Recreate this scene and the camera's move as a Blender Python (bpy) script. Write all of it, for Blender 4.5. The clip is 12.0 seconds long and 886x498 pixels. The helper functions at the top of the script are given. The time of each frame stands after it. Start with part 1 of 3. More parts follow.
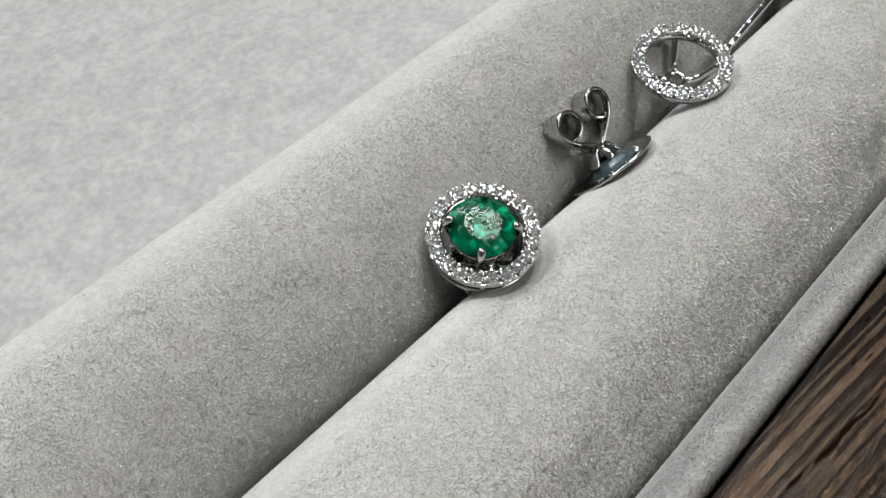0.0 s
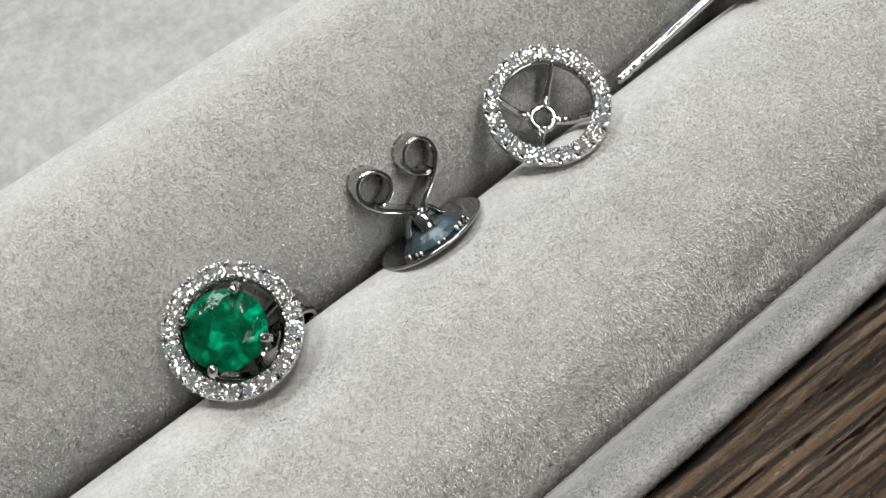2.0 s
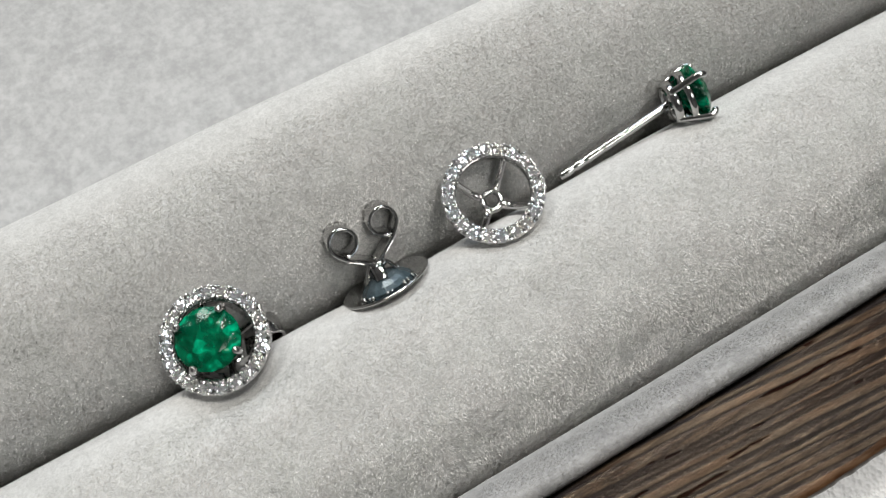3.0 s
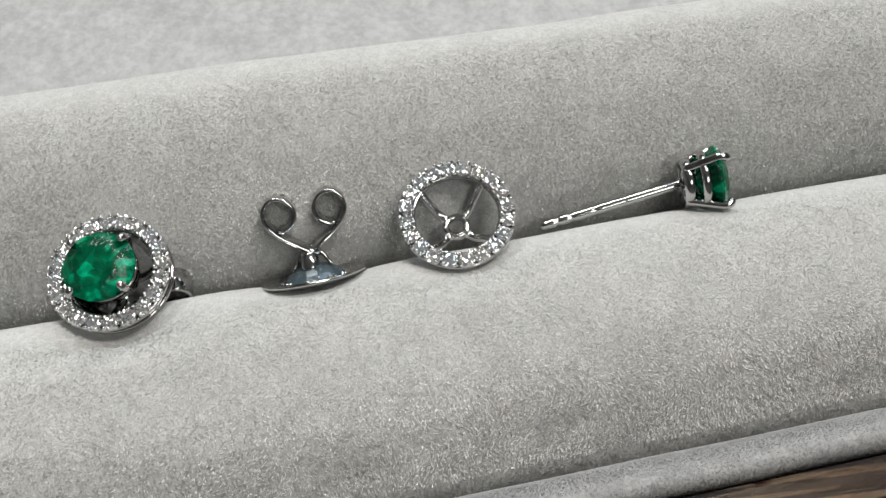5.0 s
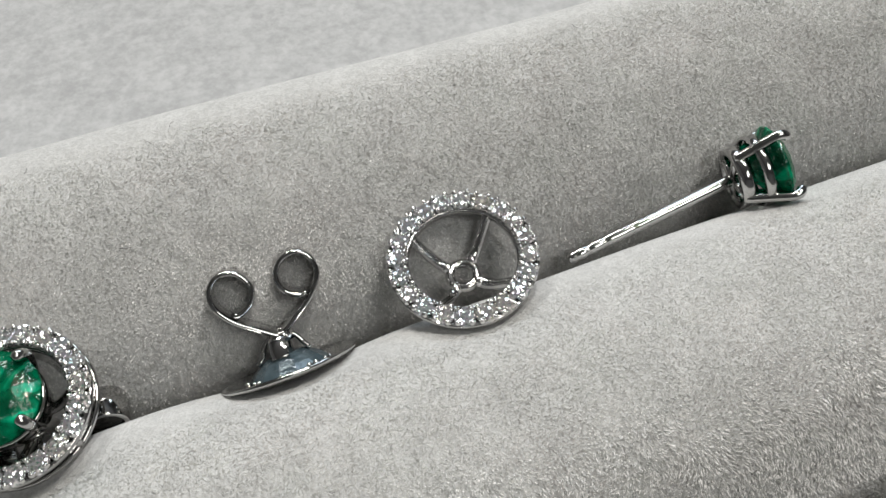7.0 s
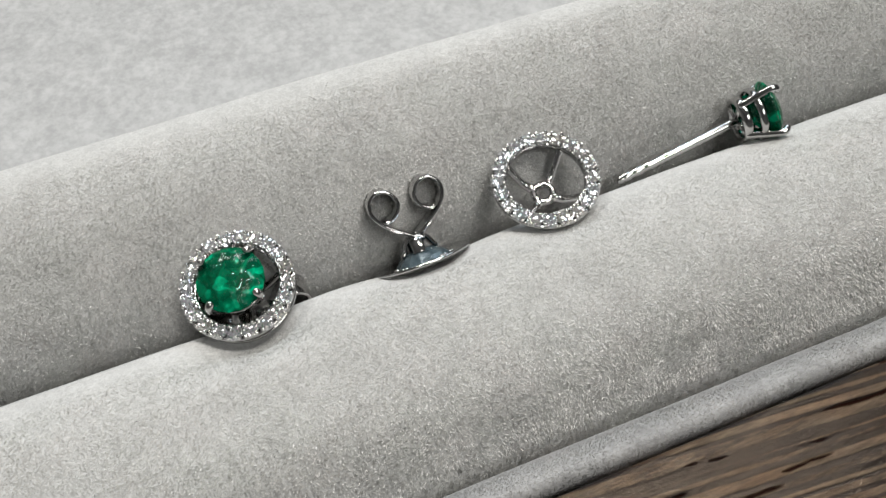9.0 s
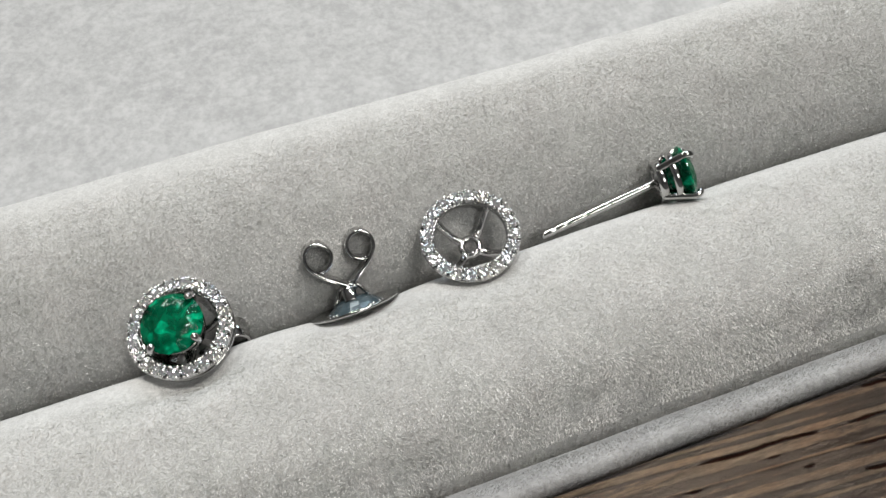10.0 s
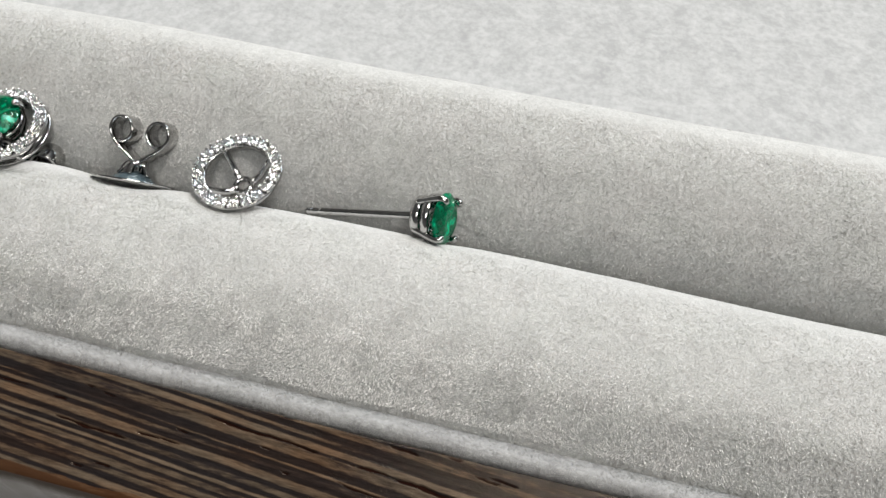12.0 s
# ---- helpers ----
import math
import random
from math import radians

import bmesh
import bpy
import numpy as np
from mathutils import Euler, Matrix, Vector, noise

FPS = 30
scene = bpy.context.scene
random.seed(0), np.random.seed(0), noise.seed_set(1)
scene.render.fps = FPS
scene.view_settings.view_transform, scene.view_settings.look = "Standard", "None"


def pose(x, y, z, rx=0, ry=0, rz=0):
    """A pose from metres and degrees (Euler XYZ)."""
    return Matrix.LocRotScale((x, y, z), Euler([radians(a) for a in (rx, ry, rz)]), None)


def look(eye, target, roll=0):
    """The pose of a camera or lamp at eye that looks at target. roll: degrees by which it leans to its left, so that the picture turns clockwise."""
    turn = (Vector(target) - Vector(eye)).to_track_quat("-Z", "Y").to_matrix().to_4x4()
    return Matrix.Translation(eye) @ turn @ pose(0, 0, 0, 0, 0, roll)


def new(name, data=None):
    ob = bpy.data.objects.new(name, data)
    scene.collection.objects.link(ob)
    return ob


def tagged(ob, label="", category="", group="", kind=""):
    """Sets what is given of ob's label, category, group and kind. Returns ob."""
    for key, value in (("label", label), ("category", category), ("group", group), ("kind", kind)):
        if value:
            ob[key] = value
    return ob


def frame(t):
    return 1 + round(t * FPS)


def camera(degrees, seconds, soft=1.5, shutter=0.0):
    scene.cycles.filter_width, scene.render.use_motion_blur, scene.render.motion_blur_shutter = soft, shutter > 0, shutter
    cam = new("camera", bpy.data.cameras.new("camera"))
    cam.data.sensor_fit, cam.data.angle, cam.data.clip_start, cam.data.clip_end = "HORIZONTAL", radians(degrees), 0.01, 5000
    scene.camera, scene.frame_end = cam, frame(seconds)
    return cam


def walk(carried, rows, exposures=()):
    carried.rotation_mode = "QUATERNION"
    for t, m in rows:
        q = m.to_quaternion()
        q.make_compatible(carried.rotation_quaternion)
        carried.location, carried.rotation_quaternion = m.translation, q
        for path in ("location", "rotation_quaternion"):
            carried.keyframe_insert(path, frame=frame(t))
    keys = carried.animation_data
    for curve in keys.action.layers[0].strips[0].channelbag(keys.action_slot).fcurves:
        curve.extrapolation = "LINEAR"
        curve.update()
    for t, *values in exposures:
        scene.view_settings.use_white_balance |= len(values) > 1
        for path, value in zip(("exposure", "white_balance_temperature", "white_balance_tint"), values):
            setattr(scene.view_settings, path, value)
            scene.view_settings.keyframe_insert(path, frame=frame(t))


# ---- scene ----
cam = camera(59.86, 12.0)
PATH = [
    (0.0, -0.03221, -0.00079, 0.07513, 34.673, 1.314, -44.390),
    (0.5, -0.02323, 0.00218, 0.07264, 29.851, 1.050, -43.745),
    (1.0, -0.01571, 0.00703, 0.07133, 24.940, 0.552, -42.419),
    (1.5, -0.00370, 0.00895, 0.07180, 20.273, 0.107, -40.262),
    (2.0, 0.00338, 0.00748, 0.07527, 18.273, -0.003, -37.015),
    (2.5, 0.00756, 0.00380, 0.08311, 17.942, -0.121, -32.907),
    (3.0, 0.01025, 0.00335, 0.09095, 18.329, -0.040, -28.486),
    (3.2, 0.01474, 0.00105, 0.09266, 18.404, -0.296, -26.619),
    (4.8, 0.02625, -0.00708, 0.08404, 26.350, -0.381, -10.510),
    (5.0, 0.02053, -0.00661, 0.07917, 27.280, -1.016, -10.390),
    (5.5, 0.01089, -0.00476, 0.07493, 30.139, -1.487, -12.522),
    (6.0, 0.01893, -0.00072, 0.07239, 33.259, -0.735, -15.713),
    (6.5, 0.01509, -0.00046, 0.06312, 34.411, 0.122, -18.146),
    (7.0, 0.01934, -0.00021, 0.06370, 33.452, 1.515, -19.187),
    (7.5, 0.01827, -0.00546, 0.06766, 31.433, 3.353, -19.070),
    (7.7, 0.01766, -0.00746, 0.07165, 30.681, 4.009, -18.867),
    (9.3, 0.00505, -0.00981, 0.08208, 29.398, 0.525, -20.637),
    (9.5, 0.00689, -0.00949, 0.08358, 29.562, 0.381, -20.762),
    (10.0, 0.01506, -0.01190, 0.08812, 29.863, 1.548, -18.386),
    (10.5, 0.02889, -0.02227, 0.08500, 30.403, 2.276, -12.059),
    (11.0, 0.04595, -0.02507, 0.08601, 31.972, 1.887, -2.356),
    (11.5, 0.06129, -0.03098, 0.08745, 33.948, 0.704, 7.925),
    (12.0, 0.06690, -0.02346, 0.08785, 34.606, -0.553, 14.897),
]
walk(cam, [(t, pose(x, y, z, rx, ry, rz)) for t, x, y, z, rx, ry, rz in PATH],
     [(0, -0.71), (3.0, -0.66), (5.0, -0.71), (6.5, -0.76), (7.7, -0.67), (9.5, -0.62), (10.5, -0.56), (11.0, -0.39), (12.0, -0.42)])

# ---- world, lamps ----
world = bpy.data.worlds.new("world")
scene.world = world
world.use_nodes = True
world.node_tree.nodes["Background"].inputs[0].default_value = (0.75, 0.85, 1.0, 1)
world.node_tree.nodes["Background"].inputs[1].default_value = 0.03


def area_lamp(name, eye, target, sx, sy, watts, colour):
    data = bpy.data.lights.new(name, "AREA")
    data.shape, data.size, data.size_y = "RECTANGLE", sx, sy
    data.energy, data.color = watts, colour
    ob = new(name, data)
    ob.matrix_world = look(eye, target)
    return ob


# two unseen ceiling lamps, placed from their reflections in stone and wood
area_lamp("unseen_lamp", (0.71, 0.27, 1.70), (0.03, 0.03, 0), 0.28, 0.28, 25.0, (0.99, 0.96, 0.91))
area_lamp("unseen_lamp", (0.32, 0.58, 1.70), (0.03, 0.03, 0), 0.13, 0.13, 18.0, (0.98, 0.95, 0.88))
# two unseen fill lamps, added to brighten the front slope and the velvet behind
area_lamp("unseen_lamp", (0.45, -0.75, 1.40), (0.03, 0.03, 0), 0.6, 0.4, 8.5, (0.985, 0.98, 0.94))
area_lamp("unseen_lamp", (-0.15, 2.05, 1.45), (0.03, 0.03, 0), 0.9, 0.40, 46.0, (0.99, 0.98, 0.94))
# cool fill added from behind; the north wall has no window
area_lamp("cool_fill_light", (1.0, 2.35, 1.35), (0.03, 0.03, 0), 1.4, 0.8, 38.0, (0.76, 0.88, 1.0))

CM = 0.01
TOP = 1.7          # height of the tray's datum over the table, cm


def place(x, y, z):
    """A place in the tray's own centimetres, as a place in the world."""
    return Vector((x * CM, y * CM, (z + TOP) * CM))


def splace(x, y, z):
    """As place(), for the long parts, which run a degree askew."""
    return place(x, y + 0.020 * (x - 3.0), z)


# ---- materials ----
def material(name):
    m = bpy.data.materials.new(name)
    m.use_nodes = True
    nt = m.node_tree
    return m, nt, nt.nodes["Principled BSDF"]


def node(nt, kind, **values):
    n = nt.nodes.new(kind)
    for key, value in values.items():
        if key in n.inputs:
            n.inputs[key].default_value = value
    return n


def ramp(nt, source, stops):
    n = nt.nodes.new("ShaderNodeValToRGB")
    while len(n.color_ramp.elements) < len(stops):
        n.color_ramp.elements.new(0.5)
    for e, (at, colour) in zip(n.color_ramp.elements, stops):
        e.position, e.color = at, (*colour, 1)
    nt.links.new(source, n.inputs["Fac"])
    return n


def coords(nt, scale=(1, 1, 1), turn=(0, 0, 0)):
    geo = nt.nodes.new("ShaderNodeNewGeometry")
    mp = nt.nodes.new("ShaderNodeMapping")
    mp.inputs["Scale"].default_value = scale
    mp.inputs["Rotation"].default_value = turn
    nt.links.new(geo.outputs["Position"], mp.inputs["Vector"])
    return mp.outputs["Vector"]


def noise_at(nt, vec, scale, detail=3.0, rough=0.55, distort=0.0):
    n = node(nt, "ShaderNodeTexNoise", Scale=scale, Detail=detail, Roughness=rough, Distortion=distort)
    nt.links.new(vec, n.inputs["Vector"])
    return n.outputs["Fac"]


def mixed(nt, fac, a, b, mode="MIX"):
    n = nt.nodes.new("ShaderNodeMix")
    n.data_type, n.blend_type = "RGBA", mode
    for socket, value in ((n.inputs[0], fac), (n.inputs[6], a), (n.inputs[7], b)):
        if hasattr(value, "is_linked"):
            nt.links.new(value, socket)
        elif isinstance(value, tuple):
            socket.default_value = (*value, 1)
        else:
            socket.default_value = value
    return n.outputs[2]


def maths(nt, op, a, b=0.0):
    n = nt.nodes.new("ShaderNodeMath")
    n.operation = op
    for socket, value in ((n.inputs[0], a), (n.inputs[1], b)):
        if hasattr(value, "is_linked"):
            nt.links.new(value, socket)
        else:
            socket.default_value = value
    return n.outputs[0]


def bump(nt, bsdf, height, strength, distance):
    b = node(nt, "ShaderNodeBump", Strength=strength, Distance=distance)
    nt.links.new(height, b.inputs["Height"])
    nt.links.new(b.outputs["Normal"], bsdf.inputs["Normal"])
    return b


def velvet(name, dark, light, grain=1.0, cloudy=0.90, relief=0.8):
    m, nt, bsdf = material(name)
    vec = coords(nt)
    fine = noise_at(nt, vec, 5200 * grain, 3.0, 0.65)
    tuft = noise_at(nt, coords(nt, (1, 1, 1), (0.4, 0.3, 0.7)), 1700 * grain, 3.0, 0.6, 0.6)
    patch = noise_at(nt, vec, 260, 3.0, 0.5)
    mix = maths(nt, "ADD", maths(nt, "MULTIPLY", fine, 0.55), maths(nt, "MULTIPLY", tuft, 0.45))
    base = ramp(nt, mix, ((0.40, dark), (0.60, light))).outputs["Color"]
    tint = ramp(nt, patch, ((0.3, (cloudy, cloudy, cloudy)), (0.7, (1.0, 1.0, 1.0)))).outputs["Color"]
    nt.links.new(mixed(nt, 1.0, base, tint, "MULTIPLY"), bsdf.inputs["Base Color"])
    bsdf.inputs["Roughness"].default_value = 0.95
    bsdf.inputs["Specular IOR Level"].default_value = 0.15
    bsdf.inputs["Sheen Weight"].default_value = 0.35
    bsdf.inputs["Sheen Roughness"].default_value = 0.45
    bump(nt, bsdf, mix, relief, 0.00022)
    return m


def fibre(name, dark, light):
    m, nt, bsdf = material(name)
    geo = nt.nodes.new("ShaderNodeNewGeometry")
    own = ramp(nt, geo.outputs["Random Per Island"], ((0.0, dark), (1.0, light))).outputs["Color"]
    broad = ramp(nt, noise_at(nt, coords(nt), 260, 3.0, 0.5), ((0.3, (0.85, 0.845, 0.835)), (0.7, (1.0, 1.0, 1.0)))).outputs["Color"]
    small = ramp(nt, noise_at(nt, coords(nt), 1300, 2.0, 0.5), ((0.32, (0.84, 0.84, 0.83)), (0.68, (1.0, 1.0, 1.0)))).outputs["Color"]
    mottle = ramp(nt, noise_at(nt, coords(nt), 2300, 3.0, 0.62), ((0.40, (0.68, 0.68, 0.673)), (0.61, (1.16, 1.16, 1.15)))).outputs["Color"]
    fleck = ramp(nt, noise_at(nt, coords(nt, (1, 1.3, 1), (0.3, 0.2, 0.5)), 4300, 1.0, 0.5), ((0.22, (0.84, 0.835, 0.83)), (0.30, (1.0, 1.0, 1.0)))).outputs["Color"]
    blush = ramp(nt, noise_at(nt, coords(nt), 190, 3.0, 0.6), ((0.38, (0.978, 1.0, 0.965)), (0.62, (1.030, 0.987, 0.980)))).outputs["Color"]
    colour = mixed(nt, 1.0, mixed(nt, 1.0, own, broad, "MULTIPLY"), small, "MULTIPLY")
    for layer in (mottle, fleck, blush):
        colour = mixed(nt, 1.0, colour, layer, "MULTIPLY")
    nt.links.new(colour, bsdf.inputs["Base Color"])
    bsdf.inputs["Roughness"].default_value = 0.36
    bsdf.inputs["Specular IOR Level"].default_value = 0.5
    bsdf.inputs["Sheen Weight"].default_value = 0.4
    bsdf.inputs["Sheen Roughness"].default_value = 0.35
    glow = nt.nodes.new("ShaderNodeBsdfTranslucent")
    nt.links.new(mixed(nt, 0.35, colour, (0.90, 0.90, 0.89)), glow.inputs["Color"])
    both = nt.nodes.new("ShaderNodeMixShader")
    both.inputs[0].default_value = 0.45
    nt.links.new(bsdf.outputs[0], both.inputs[1])
    nt.links.new(glow.outputs[0], both.inputs[2])
    nt.links.new(both.outputs[0], nt.nodes["Material Output"].inputs["Surface"])
    # the nap shades mostly as the cloth under it does
    lay = nt.nodes.new("ShaderNodeAttribute")
    lay.attribute_name = "cloth_normal"
    blend = nt.nodes.new("ShaderNodeVectorMath")
    blend.operation = "MULTIPLY_ADD"
    blend.inputs[1].default_value = (0.10, 0.10, 0.10)
    nt.links.new(geo.outputs["Normal"], blend.inputs[0])
    nt.links.new(lay.outputs["Vector"], blend.inputs[2])
    unit = nt.nodes.new("ShaderNodeVectorMath")
    unit.operation = "NORMALIZE"
    nt.links.new(blend.outputs["Vector"], unit.inputs[0])
    nt.links.new(unit.outputs["Vector"], bsdf.inputs["Normal"])
    return m


# paler copy of the nap's fibre, with its silvery sheen put into the colour
def bright_fibre():
    m, nt, bsdf = material("velvet_sheen_tips")
    n = noise_at(nt, coords(nt), 700, 2.0)
    nt.links.new(ramp(nt, n, ((0.3, (0.74, 0.727, 0.715)), (0.7, (0.86, 0.846, 0.832)))).outputs["Color"], bsdf.inputs["Base Color"])
    bsdf.inputs["Roughness"].default_value = 0.30
    bsdf.inputs["Specular IOR Level"].default_value = 0.9
    bsdf.inputs["Sheen Weight"].default_value = 0.3
    return m


def metal(name, lo, hi):
    m, nt, bsdf = material(name)
    vec = coords(nt)
    n = noise_at(nt, vec, 900, 3.0)
    bsdf.inputs["Metallic"].default_value = 1.0
    nt.links.new(ramp(nt, n, ((0.3, lo), (0.7, hi))).outputs["Color"], bsdf.inputs["Base Color"])
    nt.links.new(maths(nt, "ADD", maths(nt, "MULTIPLY", n, 0.10), 0.03), bsdf.inputs["Roughness"])
    bump(nt, bsdf, noise_at(nt, vec, 2500, 2.0), 0.08, 0.0001)
    return m


def emerald_stone():
    m, nt, bsdf = material("emerald")
    vec = coords(nt)
    cloud = noise_at(nt, vec, 620, 2.5, 0.60, 0.7)
    deep = ramp(nt, cloud, ((0.32, (0.0, 0.085, 0.038)), (0.50, (0.0, 0.17, 0.078)), (0.62, (0.0, 0.27, 0.125)), (0.72, (0.01, 0.50, 0.25)))).outputs["Color"]
    # bright flashes inside the stone, painted as light green spots in its colour
    glint = noise_at(nt, coords(nt, (1, 1, 0.6), (0.5, 0.2, 0.9)), 760, 1.0, 0.4, 0.4)
    lit = ramp(nt, glint, ((0.45, (0.75, 0.8, 0.8)), (0.60, (1.1, 1.1, 1.1)), (0.645, (3.0, 3.0, 3.2)))).outputs["Color"]
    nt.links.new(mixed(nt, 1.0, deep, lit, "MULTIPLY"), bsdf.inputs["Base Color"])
    bsdf.inputs["Roughness"].default_value = 0.03
    bsdf.inputs["IOR"].default_value = 1.58
    bsdf.inputs["Specular IOR Level"].default_value = 0.07
    bsdf.inputs["Transmission Weight"].default_value = 0.45
    bump(nt, bsdf, noise_at(nt, coords(nt, (1, 0.5, 1), (0, 0, 0.9)), 3000, 2.0, 0.60), 0.62, 0.00013)
    return m


def diamond_stone():
    m, nt, bsdf = material("diamond")
    own = nt.nodes.new("ShaderNodeObjectInfo")
    tone = ramp(nt, own.outputs["Random"], ((0.0, (0.88, 0.93, 0.97)), (0.5, (0.97, 0.98, 1.0)), (1.0, (0.99, 0.97, 0.92)))).outputs["Color"]
    bsdf.inputs["Roughness"].default_value = 0.03
    bsdf.inputs["IOR"].default_value = 2.42
    bsdf.inputs["Metallic"].default_value = 0.78
    bsdf.inputs["Transmission Weight"].default_value = 0.10
    cells = node(nt, "ShaderNodeTexVoronoi", Scale=7000.0)
    nt.links.new(coords(nt), cells.inputs["Vector"])
    # the stones' coloured fire, painted in as a faint tint per cell
    nt.links.new(mixed(nt, 0.13, tone, cells.outputs["Color"]), bsdf.inputs["Base Color"])
    geo = nt.nodes.new("ShaderNodeNewGeometry")
    tilt = nt.nodes.new("ShaderNodeVectorMath")
    tilt.operation = "MULTIPLY_ADD"
    tilt.inputs[1].default_value = (1.35, 1.35, 1.35)
    tilt.inputs[2].default_value = (-0.675, -0.675, -0.675)
    nt.links.new(cells.outputs["Color"], tilt.inputs[0])
    total = nt.nodes.new("ShaderNodeVectorMath")
    total.operation = "ADD"
    nt.links.new(geo.outputs["Normal"], total.inputs[0])
    nt.links.new(tilt.outputs["Vector"], total.inputs[1])
    unit = nt.nodes.new("ShaderNodeVectorMath")
    unit.operation = "NORMALIZE"
    nt.links.new(total.outputs["Vector"], unit.inputs[0])
    nt.links.new(unit.outputs["Vector"], bsdf.inputs["Normal"])
    return m


# for an added dome; the disc's bluish reflection is put into its colour
def plastic():
    m, nt, bsdf = material("blue_grey_reflection")
    n = noise_at(nt, coords(nt), 900, 3.0)
    nt.links.new(ramp(nt, n, ((0.3, (0.045, 0.070, 0.085)), (0.7, (0.095, 0.130, 0.150)))).outputs["Color"], bsdf.inputs["Base Color"])
    bsdf.inputs["Roughness"].default_value = 0.12
    bsdf.inputs["Metallic"].default_value = 0.2
    bsdf.inputs["Transmission Weight"].default_value = 0.15
    bump(nt, bsdf, noise_at(nt, coords(nt), 1900, 3.0, 0.65), 0.55, 0.00014)
    return m


def dark_wood():
    m, nt, bsdf = material("dark_striped_wood")
    geo = nt.nodes.new("ShaderNodeNewGeometry")
    sep = nt.nodes.new("ShaderNodeSeparateXYZ")
    nt.links.new(geo.outputs["Position"], sep.inputs["Vector"])
    grain_turn = (0, 0, 0.065)
    band = nt.nodes.new("ShaderNodeAttribute")
    band.attribute_name = "band"
    rough = noise_at(nt, coords(nt, (0.16, 1, 1), grain_turn), 3200, 4.0, 0.7)
    fibre = noise_at(nt, coords(nt, (0.10, 1, 1), grain_turn), 5600, 4.0, 0.7)
    speck = noise_at(nt, coords(nt, (0.6, 1, 1)), 5200, 3.0, 0.7)
    blotch = noise_at(nt, coords(nt, (0.25, 1, 1), grain_turn), 420, 3.0, 0.6)
    # pale early wood in bands, frayed along their edges, between dark late wood
    frayed = maths(nt, "ADD", band.outputs["Fac"], maths(nt, "MULTIPLY", maths(nt, "SUBTRACT", rough, 0.5), 0.9))
    base = ramp(nt, frayed, ((0.20, (0.012, 0.0102, 0.0106)), (0.46, (0.021, 0.0165, 0.0155)), (0.62, (0.056, 0.043, 0.032)), (0.95, (0.094, 0.072, 0.053)))).outputs["Color"]
    grain = ramp(nt, fibre, ((0.3, (0.55, 0.53, 0.51)), (0.7, (1.35, 1.32, 1.28)))).outputs["Color"]
    warm = ramp(nt, blotch, ((0.42, (1.0, 1.0, 1.0)), (0.75, (1.18, 0.93, 0.76)))).outputs["Color"]
    c = mixed(nt, 1.0, mixed(nt, 1.0, base, grain, "MULTIPLY"), warm, "MULTIPLY")
    # bare ochre wood along the broken edge next to the tray
    skew = maths(nt, "SUBTRACT", sep.outputs["Y"], maths(nt, "MULTIPLY", sep.outputs["X"], 0.020))
    torn = noise_at(nt, coords(nt, (0.25, 0.25, 0.25)), 700, 3.0, 0.6)
    bare = maths(nt, "GREATER_THAN", maths(nt, "ADD", skew, maths(nt, "MULTIPLY", torn, 0.0022)), 0.0005)
    c = mixed(nt, maths(nt, "MULTIPLY", bare, 0.55), c, (0.16, 0.095, 0.035))
    worn = maths(nt, "LESS_THAN", maths(nt, "ADD", skew, maths(nt, "MULTIPLY", torn, 0.0012)), -0.0108)
    c = mixed(nt, maths(nt, "MULTIPLY", worn, 0.5), c, (0.075, 0.032, 0.012))
    # the smooth varnished side of the board
    sawn = maths(nt, "LESS_THAN", skew, -0.0121)
    c = mixed(nt, sawn, c, (0.040, 0.034, 0.030))
    # pits are red-brown, with the shade inside them painted into the colour too
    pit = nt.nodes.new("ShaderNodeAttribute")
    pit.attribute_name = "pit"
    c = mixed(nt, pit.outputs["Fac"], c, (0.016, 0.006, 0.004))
    nt.links.new(c, bsdf.inputs["Base Color"])
    bsdf.inputs["Specular Tint"].default_value = (1.0, 0.80, 0.62, 1)
    gloss = maths(nt, "ADD", maths(nt, "MULTIPLY", speck, 0.22), 0.0)
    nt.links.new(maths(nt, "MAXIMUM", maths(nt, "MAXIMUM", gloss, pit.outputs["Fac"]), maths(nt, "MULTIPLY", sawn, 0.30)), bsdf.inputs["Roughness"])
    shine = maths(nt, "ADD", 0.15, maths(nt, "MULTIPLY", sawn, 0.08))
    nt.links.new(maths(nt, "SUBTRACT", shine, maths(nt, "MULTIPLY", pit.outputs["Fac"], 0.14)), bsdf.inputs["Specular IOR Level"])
    bump(nt, bsdf, maths(nt, "ADD", maths(nt, "MULTIPLY", speck, 1.3), maths(nt, "MULTIPLY", rough, 0.7)), 0.26, 0.00012)
    return m


def pebbled_white():
    m, nt, bsdf = material("white_leatherette")
    v = node(nt, "ShaderNodeTexVoronoi", Scale=1900.0)
    nt.links.new(coords(nt), v.inputs["Vector"])
    n = noise_at(nt, coords(nt), 200, 3.0)
    nt.links.new(ramp(nt, n, ((0.3, (0.84, 0.84, 0.845)), (0.7, (0.90, 0.90, 0.905)))).outputs["Color"], bsdf.inputs["Base Color"])
    bsdf.inputs["Roughness"].default_value = 0.35
    bump(nt, bsdf, v.outputs["Distance"], 0.8, 0.0004)
    return m


def paint(name, colour):
    m, nt, bsdf = material(name)
    n = noise_at(nt, coords(nt), 8.0, 5.0)
    lo = tuple(c * 0.92 for c in colour)
    nt.links.new(ramp(nt, n, ((0.3, lo), (0.7, colour))).outputs["Color"], bsdf.inputs["Base Color"])
    bsdf.inputs["Roughness"].default_value = 0.8
    return m


